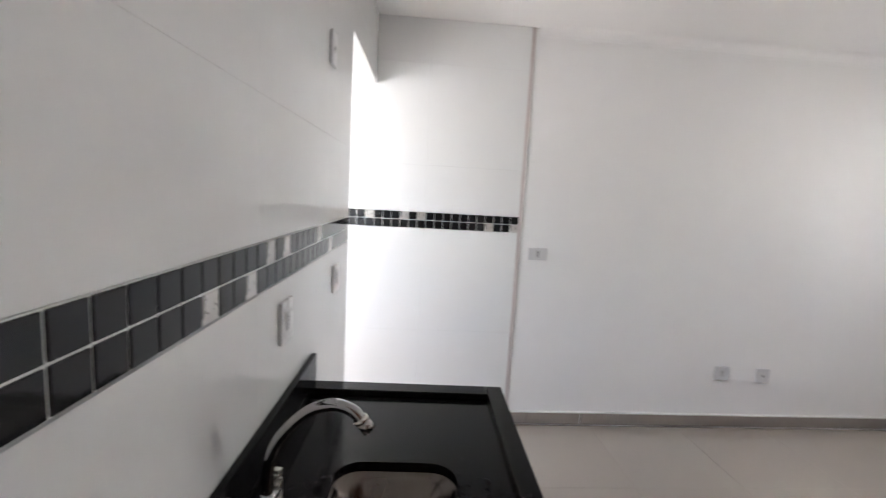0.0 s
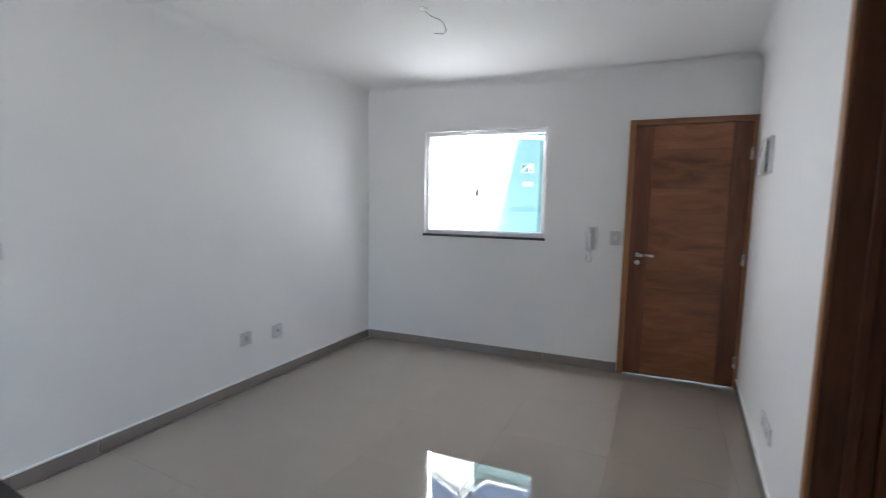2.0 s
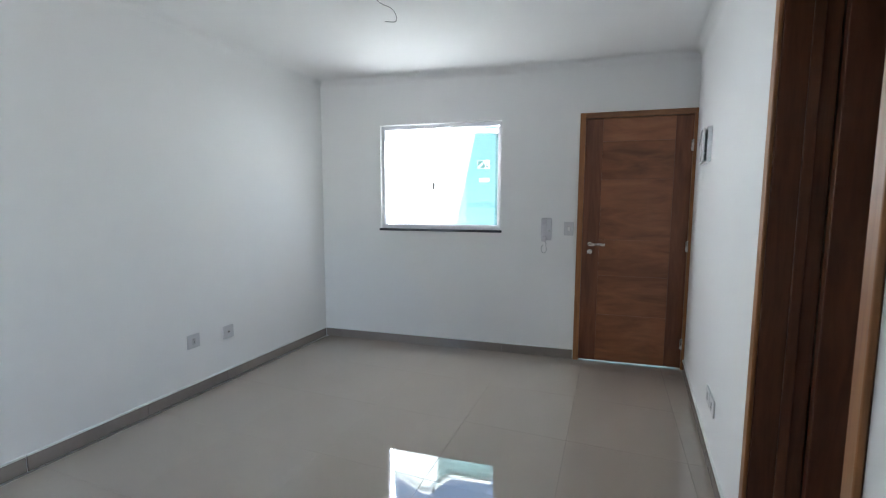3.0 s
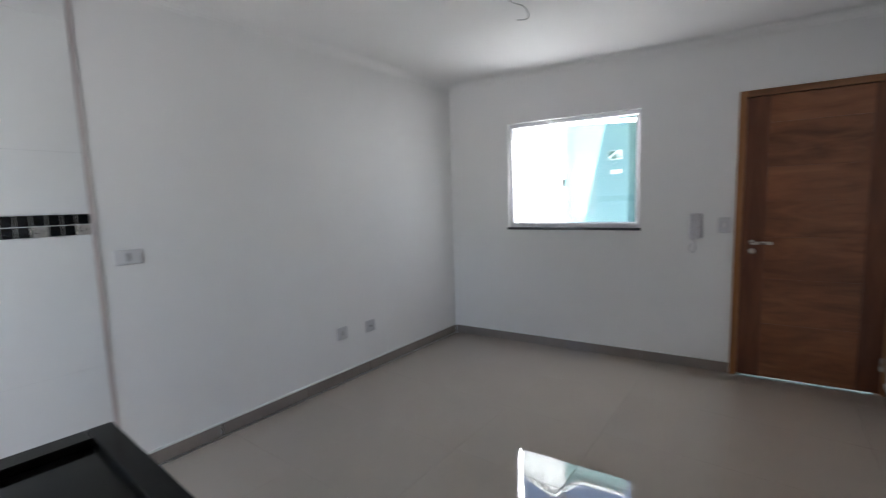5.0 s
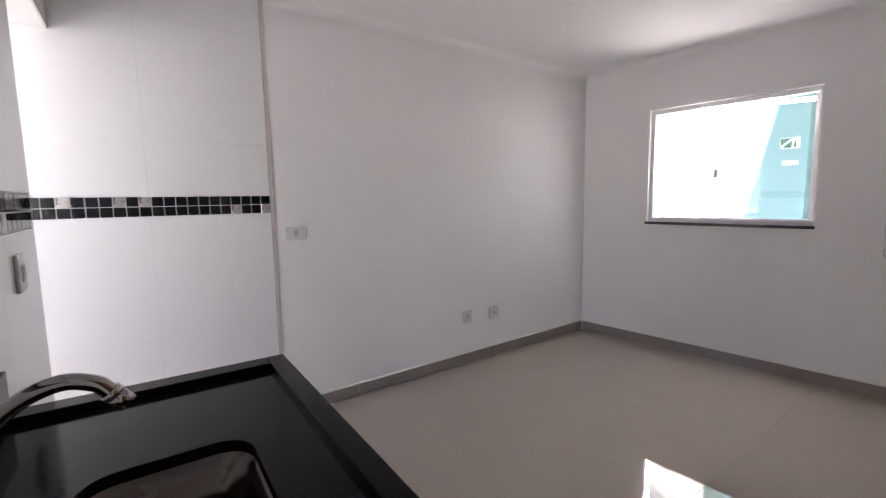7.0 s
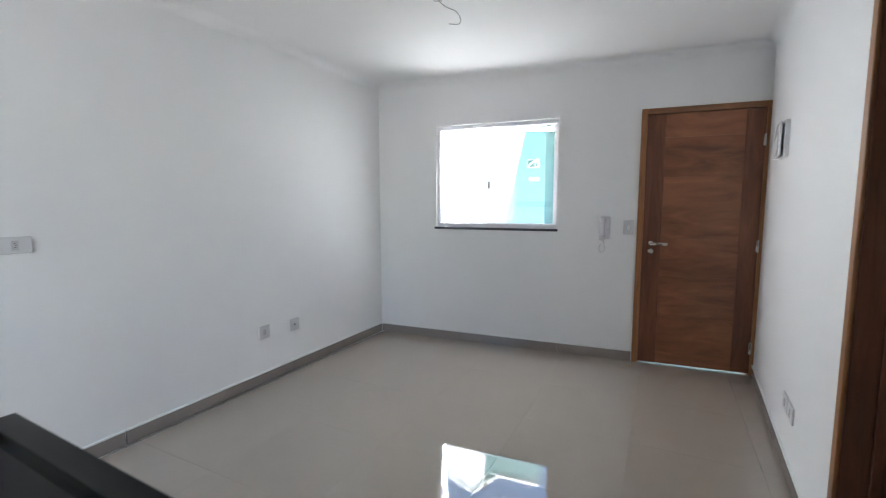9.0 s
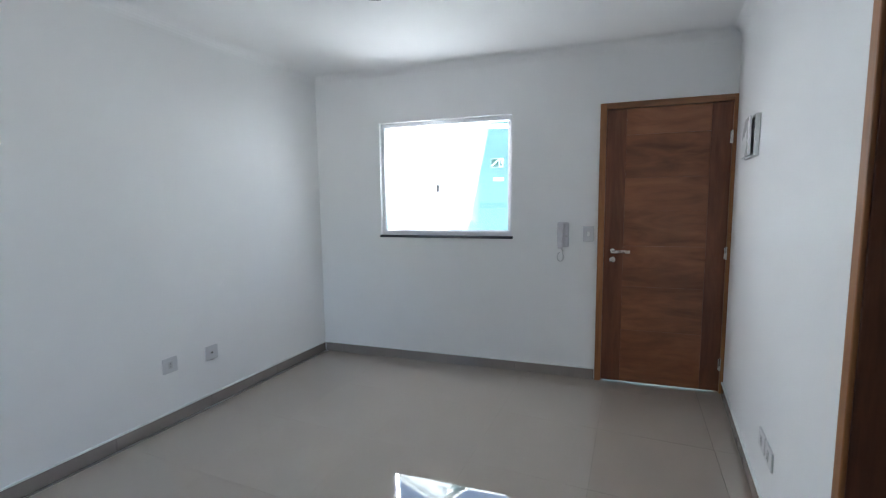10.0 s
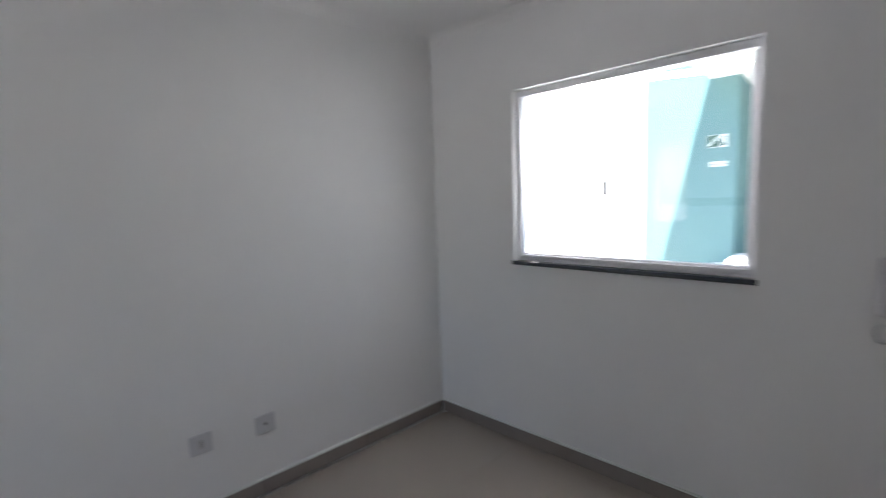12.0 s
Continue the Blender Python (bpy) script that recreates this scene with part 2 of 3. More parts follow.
# floor
floor = solid("floor", box(B(), -5.6, -3.60, -0.16, 0.62, 0.16, -0.012), GROUT, None, "polished grey porcelain tile floor with fine joints", "floor", "structure")

# north wall
wall_north = solid("wall_north", box(B(), -5.6, 0.0, -0.1, 0.16, 0.16, H + 0.2), PAINT, None, "white painted wall, tiled at the kitchen end", "wall", "structure")

# east wall with window and entrance
bm = B()
EW = 0.15
for y0, y1, z0, z1 in ((WIN[1], 0.16, -0.1, H + 0.2), (WIN[0], WIN[1], -0.1, WIN[2]), (WIN[0], WIN[1], WIN[3], H + 0.2),
                       (DOOR[1], WIN[0], -0.1, H + 0.2), (DOOR[0], DOOR[1], DOOR[2], H + 0.2), (-3.7, DOOR[0], -0.1, H + 0.2)):
    box(bm, 0, y0, z0, EW, y1, z1)
wall_east = solid("wall_east", bm, PAINT, ME, "white painted wall with a window and the entrance door", "wall", "structure")

# south wall with two inner doorways
bm = B()
for x0, x1, z0, z1 in ((DA[1], 0.60, -0.1, H + 0.2), (DA[0], DA[1], DA[2], H + 0.2), (DB[1], DA[0], -0.1, H + 0.2),
                       (DB[0], DB[1], DB[2], H + 0.2), (-4.3, DB[0], -0.1, H + 0.2)):
    box(bm, x0, -0.14, z0, x1, 0, z1)
wall_south = solid("wall_south", bm, PAINT, MS, "white painted wall with two inner doorways", "wall", "structure")

# kitchen wall, its lintel over the laundry's opening
bm = B()
box(bm, -0.12, -3.4, -0.1, 0, WEND, H + 0.2)
box(bm, -0.12, WEND, LINTEL, 0, 0.0, H + 0.2)
wall_west = solid("wall_west", bm, PAINT, MK, "kitchen wall faced with white tiles and a black mosaic band", "wall", "structure")

# laundry beyond the opening
bm = B()
box(bm, -5.6, -1.75, -0.1, -4.10, -1.60, H + 0.2)
solid("wall_laundry_south", bm, PAINT, None, "white wall of the laundry", "wall", "structure")
bm = B()
for y0, y1, z0, z1 in ((-1.60, -1.30, -0.1, H + 0.2), (-0.20, 0.0, -0.1, H + 0.2), (-1.30, -0.20, -0.1, 1.0), (-1.30, -0.20, 2.15, H + 0.2)):
    box(bm, -5.52, y0, z0, -5.38, y1, z1)
solid("wall_laundry_west", bm, PAINT, None, "white wall of the laundry with a window opening", "wall", "structure")

ceiling = solid("ceiling", box(B(), -5.6, -3.6, H, 0.62, 0.16, H + 0.15), CEILING, None, "plain white plaster ceiling", "ceiling", "structure")

# concave plaster coves between walls and ceiling


def cove(name, m, a, b, axis, side, rad=0.07, n=6):
    """A hollow fillet under the ceiling, along x (axis 0) or y (axis 1); side: the room's side."""
    bm = B()
    prof = [(rad * (1 - math.cos(radians(90 * k / n))), -rad * (1 - math.sin(radians(90 * k / n)))) for k in range(n + 1)] + [(0, 0)]
    ends = []
    for t in (a, b):
        ends.append([bm.verts.new((t, side * u, H + v) if axis == 0 else (side * u, t, H + v)) for u, v in prof])
    for k in range(len(prof)):
        j = (k + 1) % len(prof)
        bm.faces.new((ends[0][k], ends[0][j], ends[1][j], ends[1][k]))
    bm.faces.new(ends[0])
    bm.faces.new(ends[1])
    bmesh.ops.recalc_face_normals(bm, faces=bm.faces)
    return solid(name, bm, PAINT, m, "soft white plaster cove under the ceiling", "trim", "structure")


cove("trim_cove_north", T((0, -0.0005, 0)), TILE_END + 0.042, 0.0, 0, -1)
cove("trim_cove_east", ME @ T((-0.0005, 0, 0)), -3.36, 0.0, 1, -1)
cove("trim_cove_south", MS @ T((0, 0.0005, 0)), -3.95, 0.40, 0, 1)

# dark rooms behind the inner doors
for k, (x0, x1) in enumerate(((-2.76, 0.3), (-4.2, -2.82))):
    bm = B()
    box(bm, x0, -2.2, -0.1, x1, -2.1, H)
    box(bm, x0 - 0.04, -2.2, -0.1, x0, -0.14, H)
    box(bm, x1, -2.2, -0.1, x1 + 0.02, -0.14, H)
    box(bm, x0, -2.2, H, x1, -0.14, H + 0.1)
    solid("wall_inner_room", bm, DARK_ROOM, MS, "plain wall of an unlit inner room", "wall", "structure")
solid("floor_inner_rooms", box(B(), -4.3, -2.3, -0.16, 0.6, -0.14, -0.004), FLOOR_TILE, MS, "grey tile floor of the unlit rooms", "floor", "structure")

# ---------------------------------------------------------------- baseboards


def baseboard(name, runs, m, joints_dir):
    """Tile strips along a wall. runs: (from, to) along the wall; joints_dir 0: along x, 1: along y."""
    ob = root(name, m, "grey porcelain baseboard with a white grout line on top", "baseboard")
    ob["kind"] = "structure"
    for a, b, side in runs:
        x = a
        while x < b - 0.01:
            e = min(x + 0.62, b)
            bm = B()
            if joints_dir == 0:
                box(bm, x + 0.0008, 0, 0.0, e - 0.0008, side * 0.011, 0.08, 0.0012, 1)
            else:
                box(bm, 0, x + 0.0008, 0.0, side * 0.011, e - 0.0008, 0.08, 0.0012, 1)
            part("baseboard_tile", bm, BASE_TILE, ob)
            x = e
        bm = B()
        if joints_dir == 0:
            box(bm, a, 0, 0.0805, b, side * 0.0118, 0.0885)
        else:
            box(bm, 0, a, 0.0805, side * 0.0118, b, 0.0885)
        part("grout_line", bm, SIGN_WHITE, ob)
    return ob


baseboard("baseboard_north", [(-3.50, -2.508, -1), (-2.503, -0.012, -1)], T((0, 0, 0)), 0)
baseboard("baseboard_east", [(DOOR[1] + 0.004, -1.43, -1), (-1.43, -0.012, -1)], ME, 1)
baseboard("baseboard_south", [(DA[1] + 0.002, 0.385, 1), (DB[1] + 0.002, DA[0] - 0.002, 1)], MS, 0)

# ---------------------------------------------------------------- window


def make_window():
    y0, y1, z0, z1 = WIN
    w = root("window_1", ME @ T((0.035, (y0 + y1) / 2, z0)), "white aluminium sliding window with clear glass, closed", "window")
    w["kind"] = "structure"
    hw, h = (y1 - y0) / 2, z1 - z0
    # outer frame
    fr = B()
    box(fr, 0, -hw, 0.014, 0.07, -hw + 0.024, h - 0.002, 0.002, 1)
    box(fr, 0, hw - 0.032, 0.014, 0.07, hw, h - 0.002, 0.002, 1)
    box(fr, 0, -hw + 0.024, h - 0.037, 0.07, hw - 0.032, h - 0.002, 0.002, 1)
    box(fr, 0, -hw + 0.024, 0.014, 0.07, hw - 0.032, 0.034, 0.002, 1)
    f = part("window_frame", fr, ALUMINIUM, w)
    tr = B()
    box(tr, 0.018, -hw + 0.024, 0.034, 0.026, hw - 0.032, 0.043, 0.001, 1)
    box(tr, 0.044, -hw + 0.024, 0.034, 0.052, hw - 0.032, 0.043, 0.001, 1)
    part("sliding_track", tr, ALUMINIUM, f)
    # frameless panes that overlap a little at the middle
    for name, xa, ya, yb in (("pane", 0.018, -0.03, hw - 0.034), ("pane", 0.042, -hw + 0.026, 0.03)):
        g = part(name, box(B(), xa, ya, 0.045, xa + 0.006, yb, h - 0.038), GLASS, w)
        g.visible_shadow = False
    st = B()
    box(st, 0.030, -hw + 0.026, 0.045, 0.040, -hw + 0.042, h - 0.040, 0.002, 1)
    part("stile", st, ALUMINIUM, w)
    la = B()
    box(la, 0.002, 0.048, 0.365, 0.018, 0.076, 0.435, 0.004, 2)
    part("latch", la, PHONE, w, "small grey metal pane latch")
    # granite sill
    part("window_sill", box(B(), -0.050, -hw - 0.012, -0.022, 0.0, hw + 0.012, 0.0, 0.003, 2), SILL, w, "dark granite sill")
    part("sill_bed", box(B(), 0.0, -hw, 0.0, 0.115, hw, 0.0135), ALUMINIUM, w)
    return w


make_window()

# ---------------------------------------------------------------- entrance door


def lever_handle(parent, x, y, z, way):
    """Lever on a round rose; way: the side it points to along y."""
    h = part("door_handle", cyl(cyl(B(), (x, y, z), (x - 0.012, y, z), 0.018, seg=24), (x - 0.010, y, z), (x - 0.05, y, z), 0.009), NICKEL, parent, "satin nickel lever handle", True)
    b = B()
    box(b, x - 0.060, y - 0.012 * way, z - 0.011, x - 0.045, y + 0.118 * way, z + 0.011, 0.005, 3)
    part("lever", b, NICKEL, h)
    return h


def make_entrance():
    y0, y1, top = DOOR
    d = root("door_1", ME, "closed brown wooden entrance door with level board panels", "door")
    d["kind"] = "structure"
    w = 0.045
    for a in (y0, y1 - w):
        part("door_frame", box(B(), -0.030, a, 0.0, EW, a + w, top, 0.003, 2), FRAME_V, d, "light brown wooden frame")
    part("door_frame", box(B(), -0.030, y0 + w, top - w, EW, y1 - w, top, 0.003, 2), FRAME_H, d, "light brown wooden frame")
    ly0, ly1, lz1 = y0 + w + 0.002, y1 - w - 0.002, top - w - 0.004
    leaf = part("leaf", box(B(), -0.012, ly0, 0.014, 0.018, ly1, lz1, 0.002, 1), DOOR_V, d)
    sl, sr = 0.135, 0.125
    # upright stiles and level boards, proud of the core
    part("stile", box(B(), -0.022, ly1 - sl, 0.014, -0.012, ly1, lz1, 0.0015, 1), DOOR_V, leaf)
    part("stile", box(B(), -0.022, ly0, 0.014, -0.012, ly0 + sr, lz1, 0.0015, 1), DOOR_V, leaf)
    cuts = [0.014, 0.42, 0.755, 1.06, 1.32, 1.56, 1.87, lz1]
    for k, (a, b) in enumerate(zip(cuts, cuts[1:])):
        deep = -0.0195 if k % 2 else -0.0210
        part("board", box(B(), deep, ly0 + sr + 0.0004, a + 0.0004, -0.012, ly1 - sl - 0.0004, b - 0.0004, 0.0008, 1), DOOR_H, leaf)
    for a, b, z0, z1 in ((ly0 - 0.004, ly0 + 0.014, 0.0, lz1), (ly1 - 0.014, ly1 + 0.004, 0.0, lz1), (ly0 - 0.004, ly1 + 0.004, lz1 - 0.014, lz1 + 0.006)):
        part("door_stop", box(B(), 0.0185, a, z0, 0.040, b, z1), FRAME_V, d)
    lever_handle(leaf, -0.022, ly1 - 0.062, 1.020, -1)
    lk = B()
    cyl(lk, (-0.022, ly1 - 0.062, 0.955), (-0.030, ly1 - 0.062, 0.955), 0.021, seg=24)
    cyl(lk, (-0.030, ly1 - 0.062, 0.955), (-0.036, ly1 - 0.062, 0.955), 0.009, seg=16)
    part("lock", lk, NICKEL, leaf, "round nickel lock rose", True)
    for z in (0.215, 1.02, 1.82):
        hg = B()
        cyl(hg, (-0.030, ly0 + 0.001, z - 0.045), (-0.030, ly0 + 0.001, z + 0.045), 0.0065, seg=12)
        box(hg, -0.027, ly0 + 0.001, z - 0.04, -0.0215, ly0 + 0.012, z + 0.04)
        part("hinge", hg, NICKEL, leaf, "nickel hinge")
    return d


make_entrance()

# ---------------------------------------------------------------- inner doorways


def make_doorway(name, x0, x1, top, label, closed):
    d = root(name, MS, label, "door")
    d["kind"] = "structure"
    w = 0.05
    for a in (x0, x1 - w):
        # lining in the shade-darkened wood, casing in the plain frame wood
        jamb = part("door_frame", box(B(), a, -0.15, 0.0, a + w, 0.0, top, 0.002, 1), JAMB_SHADED, d)
        part("casing", box(B(), a, 0.0005, 0.0, a + w, 0.014, top, 0.004, 2), FRAME_V, jamb, "light brown casing strip")
    head = part("door_frame", box(B(), x0 + w, -0.15, top - w, x1 - w, 0.0, top, 0.002, 1), JAMB_SHADED, d)
    part("casing", box(B(), x0 + w, 0.0005, top - w, x1 - w, 0.014, top, 0.004, 2), FRAME_X, head, "light brown casing strip")
    for a, b in ((x0 + w, x0 + w + 0.012), (x1 - w - 0.012, x1 - w)):
        part("door_stop", box(B(), a, -0.105, 0.0, b, -0.075, top - w, 0.002, 1), JAMB_SHADED, d)
    if closed:
        part("leaf", box(B(), x0 + w + 0.002, -0.07, 0.008, x1 - w - 0.002, -0.036, top - w - 0.003, 0.002, 1), DOOR_V, d)
    else:
        lf = part("leaf", box(B(), x1 - w - 0.04, -0.80, 0.008, x1 - w - 0.004, -0.152, top - w - 0.003, 0.002, 1), DOOR_V, d)
    return d


make_doorway("door_2", DA[0], DA[1], DA[2], "brown wooden inner door standing open to a dark room", False)
make_doorway("door_3", DB[0], DB[1], DB[2], "closed brown wooden inner door", True)

# ---------------------------------------------------------------- sockets, switches and boxes


def wall_plate(name, m, w, h, label, kind="socket", group="", finish=None):
    """A plate lying in the xz plane of m, facing -y."""
    r = root(name, m, label, "socket" if kind != "switch" else "switch", group)
    part("plate", box(B(), -w / 2, -0.009, -h / 2, w / 2, 0, h / 2, 0.004, 3), finish or PLASTIC, r)
    if kind == "blank":
        ring = part("cover_ring", cyl(B(), (0, -0.009, 0), (0, -0.011, 0), 0.012), PLASTIC_GREY, r)
        part("hole", cyl(B(), (0, -0.0108, 0), (0, -0.0114, 0), 0.006), PLASTIC_DARK, ring, "small dark cable hole")
        return r
    mod = part("module", box(B(), -0.0125, -0.0115, -0.022, 0.0125, -0.0085, 0.022, 0.0015, 2), PLASTIC_GREY, r)
    if kind == "socket":
        for z in (-0.0095, 0, 0.0095):
            part("hole", cyl(B(), (0.003 if z == 0 else 0, -0.0113, z), (0.003 if z == 0 else 0, -0.0120, z), 0.0024, seg=10), PLASTIC_DARK, mod)
    else:
        part("rocker", box(B(), -0.010, -0.0145, -0.019, 0.010, -0.0112, 0.019, 0.001, 1), PLASTIC, mod)
    return r


wall_plate("wall_socket", T((-2.894, 0, 1.156)), 0.125, 0.078, "white plastic socket plate on the wall beside the tiles", "socket", "", PLATE_WHITE)
wall_plate("wall_socket", T((-1.534, 0, 0.389)), 0.098, 0.098, "grey plastic power socket low on the wall", "socket", "low sockets", PLATE_GREY)
wall_plate("wall_socket", T((-1.234, 0, 0.376)), 0.098, 0.098, "grey plastic aerial outlet low on the wall", "blank", "low sockets", PLATE_GREY)
for y, z in ((-1.71, 1.185), (-1.13, 1.175)):
    wall_plate("wall_socket", MK @ T((0.0085, y, z)) @ pose(0, 0, 0, 0, 0, 90), 0.085, 0.102, "white plastic power socket on the tiled kitchen wall", "socket", "kitchen sockets")
wall_plate("outlet_plate", MK @ T((0.0085, -1.25, 1.945)) @ pose(0, 0, 0, 0, 0, 90), 0.07, 0.105, "small grey outlet plate high on the tiled wall", "blank", "", PLATE_WHITE)
wall_plate("wall_switch", ME @ T((0, -2.382, 1.146)) @ pose(0, 0, 0, 0, 0, -90), 0.078, 0.118, "pale grey plastic light switch beside the entrance door", "switch", "", PLATE_GREY)
for x in (-1.06, -1.195):
    wall_plate("wall_socket", MS @ T((x, 0, 0.325)) @ pose(0, 0, 0, 0, 0, 180), 0.118, 0.085, "grey plastic power socket low beside the inner door", "socket", "low sockets", PLATE_WHITE)


def make_intercom():
    r = root("intercom_phone", ME @ T((0, -2.195, 1.137)) @ pose(0, 0, 0, 0, 0, -90), "pale grey plastic intercom handset with coiled cord on the wall", "intercom")
    part("base", box(B(), -0.045, -0.028, -0.095, 0.045, 0, 0.10, 0.012, 4), PHONE, r)
    hs = B()
    box(hs, -0.040, -0.058, 0.045, 0.004, -0.026, 0.098, 0.012, 4)
    box(hs, -0.036, -0.052, -0.07, 0.000, -0.034, 0.06, 0.008, 3)
    box(hs, -0.040, -0.058, -0.105, 0.004, -0.026, -0.055, 0.012, 4)
    part("handset", hs, PHONE, r)
    part("button", cyl(B(), (0.026, -0.028, -0.01), (0.026, -0.032, -0.01), 0.009), PLASTIC_GREY, r)
    pts = []
    for i in range(90):
        a = i / 89
        ang = a * math.pi * 1.9
        cx, cz = -0.018 + 0.022 * math.sin(ang), -0.135 - 0.055 * (1 - math.cos(ang)) / 2 * 1.3
        pts.append((cx + 0.004 * math.cos(i * 1.3), -0.022 + 0.004 * math.sin(i * 1.3), cz + 0.03 * (1 - a) * (a < 0.2)))
    part("cord", tube(B(), pts, 0.0022, 6), PLASTIC_GREY, r, "coiled grey cord", True)
    return r


make_intercom()


def make_breaker_box():
    r = root("breaker_box", MS @ T((-0.40, 0, 1.73)) @ Matrix.Diagonal((1.1, 1.1, 0.83, 1)), "white plastic breaker box with its lid ajar high on the wall", "breaker box")
    fr = B()
    for a in ((-0.135, 0, -0.13, -0.115, 0.022, 0.13), (0.115, 0, -0.13, 0.135, 0.022, 0.13), (-0.115, 0, 0.11, 0.115, 0.022, 0.13), (-0.115, 0, -0.13, 0.115, 0.022, -0.11)):
        box(fr, *a, 0.003, 2)
    part("frame", fr, PLASTIC, r)
    part("backing", box(B(), -0.115, 0.0, -0.11, 0.115, 0.006, 0.11), PLASTIC_GREY, r)
    for k in range(4):
        part("breaker", box(B(), -0.07 + k * 0.036, 0.006, -0.045, -0.07 + k * 0.036 + 0.033, 0.02, 0.045, 0.002, 1), PLASTIC_GREY, r)
    lid = part("lid", box(B(), 0, 0, -0.122, -0.245, 0.012, 0.122, 0.004, 3), PLASTIC, r)
    lid.matrix_basis = pose(0.125, 0.0235, 0, 0, 0, -2.2)
    return r


make_breaker_box()

# ---------------------------------------------------------------- ceiling wire


def make_wire():
    r = root("ceiling_wire", T((-1.40, -1.40, H)), "bare grey lamp wire hanging from the ceiling", "wire")
    part("outlet", cyl(B(), (0, 0, -0.004), (0, 0, 0), 0.028, seg=24), PLASTIC_GREY, r)
    a = smooth_path([(x, y, 1.3 * z) for x, y, z in [(0, 0, 0), (0.012, -0.025, -0.022), (0.020, -0.050, -0.036), (0.038, -0.095, -0.052), (0.046, -0.118, -0.076), (0.048, -0.124, -0.098), (0.042, -0.110, -0.110), (0.022, -0.062, -0.108)]])
    part("strand", tube(B(), a, 0.0021, 8), WIRE, r, "", True)
    return r


make_wire()

# ---------------------------------------------------------------- kitchen counter, sink and tap
CX0, CX1, CY0, CY1 = -3.9995, -3.413, -2.45, -1.455     # granite top
CZ = 0.915
MC = T((CX1, CY1, 0)) @ pose(0, 0, 0, 0, 0, -1.80) @ T((-CX1, -CY1, 0))   # along the kitchen wall
SINK = (-3.846, -3.580, -2.31, -1.832)


def rounded_rect(x0, x1, y0, y1, r, n=6):
    pts = []
    for cx, cy, a0 in ((x1 - r, y1 - r, 0), (x0 + r, y1 - r, 90), (x0 + r, y0 + r, 180), (x1 - r, y0 + r, 270)):
        for k in range(n + 1):
            a = radians(a0 + 90 * k / n)
            pts.append((cx + r * math.cos(a), cy + r * math.sin(a)))
    return pts


def make_counter():
    c = root("kitchen_counter", MC, "black polished granite kitchen counter with raised rim and backsplash", "counter")
    zt, zb = CZ - 0.018, CZ - 0.040
    # slab with the basin's cut-out: outline to hole, top and bottom
    bm = B()
    hole = rounded_rect(*SINK, 0.06)
    n = len(hole)
    cx, cy = (SINK[0] + SINK[1]) / 2, (SINK[2] + SINK[3]) / 2

    def edge_point(p):
        dx, dy = p[0] - cx, p[1] - cy
        t = min(((CX1 - cx) / dx) if dx > 1e-9 else ((CX0 - cx) / dx) if dx < -1e-9 else 1e9,
                ((CY1 - cy) / dy) if dy > 1e-9 else ((CY0 - cy) / dy) if dy < -1e-9 else 1e9)
        return cx + dx * t, cy + dy * t

    outer = [edge_point(p) for p in hole]
    for corner in ((CX1, CY1), (CX0, CY1), (CX0, CY0), (CX1, CY0)):
        k = min(range(n), key=lambda i: (outer[i][0] - corner[0]) ** 2 + (outer[i][1] - corner[1]) ** 2)
        outer[k] = corner
    vt = [[bm.verts.new((x, y, z)) for x, y in pts] for pts, z in ((hole, zt), (outer, zt), (outer, zb), (hole, zb))]
    for a, b in ((0, 1), (1, 2), (2, 3), (3, 0)):
        for k in range(n):
            bm.faces.new((vt[a][k], vt[a][(k + 1) % n], vt[b][(k + 1) % n], vt[b][k]))
    bmesh.ops.recalc_face_normals(bm, faces=bm.faces)
    part("slab", bm, GRANITE, c)
    rw, rn = 0.048, 0.058
    part("rim", box(B(), CX1 - rw, CY0, zt, CX1, CY1, CZ, 0.0025, 2), GRANITE, c)
    part("rim", box(B(), CX0, CY1 - rn, zt, CX1 - rw - 0.0008, CY1, CZ, 0.0025, 2), GRANITE, c)
    part("rim", box(B(), CX0, CY0, zt, CX1 - rw - 0.0008, CY0 + rw, CZ, 0.0025, 2), GRANITE, c)
    part("apron", box(B(), CX1 - 0.02, CY0, zb - 0.09, CX1 - 0.0005, CY1, zb, 0.002, 1), GRANITE, c)
    part("apron", box(B(), CX0, CY1 - 0.0205, zb - 0.09, CX1 - 0.0205, CY1 - 0.0005, zb, 0.002, 1), GRANITE, c)
    part("backsplash", box(B(), CX0, CY0, CZ + 0.0005, CX0 + 0.016, CY1 - 0.008, CZ + 0.090, 0.002, 2), GRANITE, c)
    for y in (CY0 + 0.2, CY1 - 0.12):
        b = B()
        box(b, CX0, y - 0.015, zb - 0.30, CX0 + 0.03, y + 0.015, zb - 0.001)
        box(b, CX0 + 0.03, y - 0.015, zb - 0.03, CX0 + 0.45, y + 0.015, zb - 0.001)
        part("bracket", b, STEEL, c)
    # stainless basin
    bm = B()
    loops = []
    for inset, z, r in ((-0.012, zb - 0.001, 0.066), (0.002, zb - 0.001, 0.06), (0.006, zb - 0.10, 0.058), (0.020, zb - 0.135, 0.05), (0.05, zb - 0.148, 0.035), (0.11, zb - 0.152, 0.02)):
        loops.append([bm.verts.new((x, y, z)) for x, y in rounded_rect(SINK[0] + inset, SINK[1] - inset, SINK[2] + inset, SINK[3] - inset, r)])
    for a, b in zip(loops, loops[1:]):
        for k in range(n):
            bm.faces.new((a[k], a[(k + 1) % n], b[(k + 1) % n], b[k]))
    bm.faces.new(loops[-1])
    bmesh.ops.recalc_face_normals(bm, faces=bm.faces)
    for f in bm.faces:
        f.normal_flip() if f.normal.z < -0.3 else None
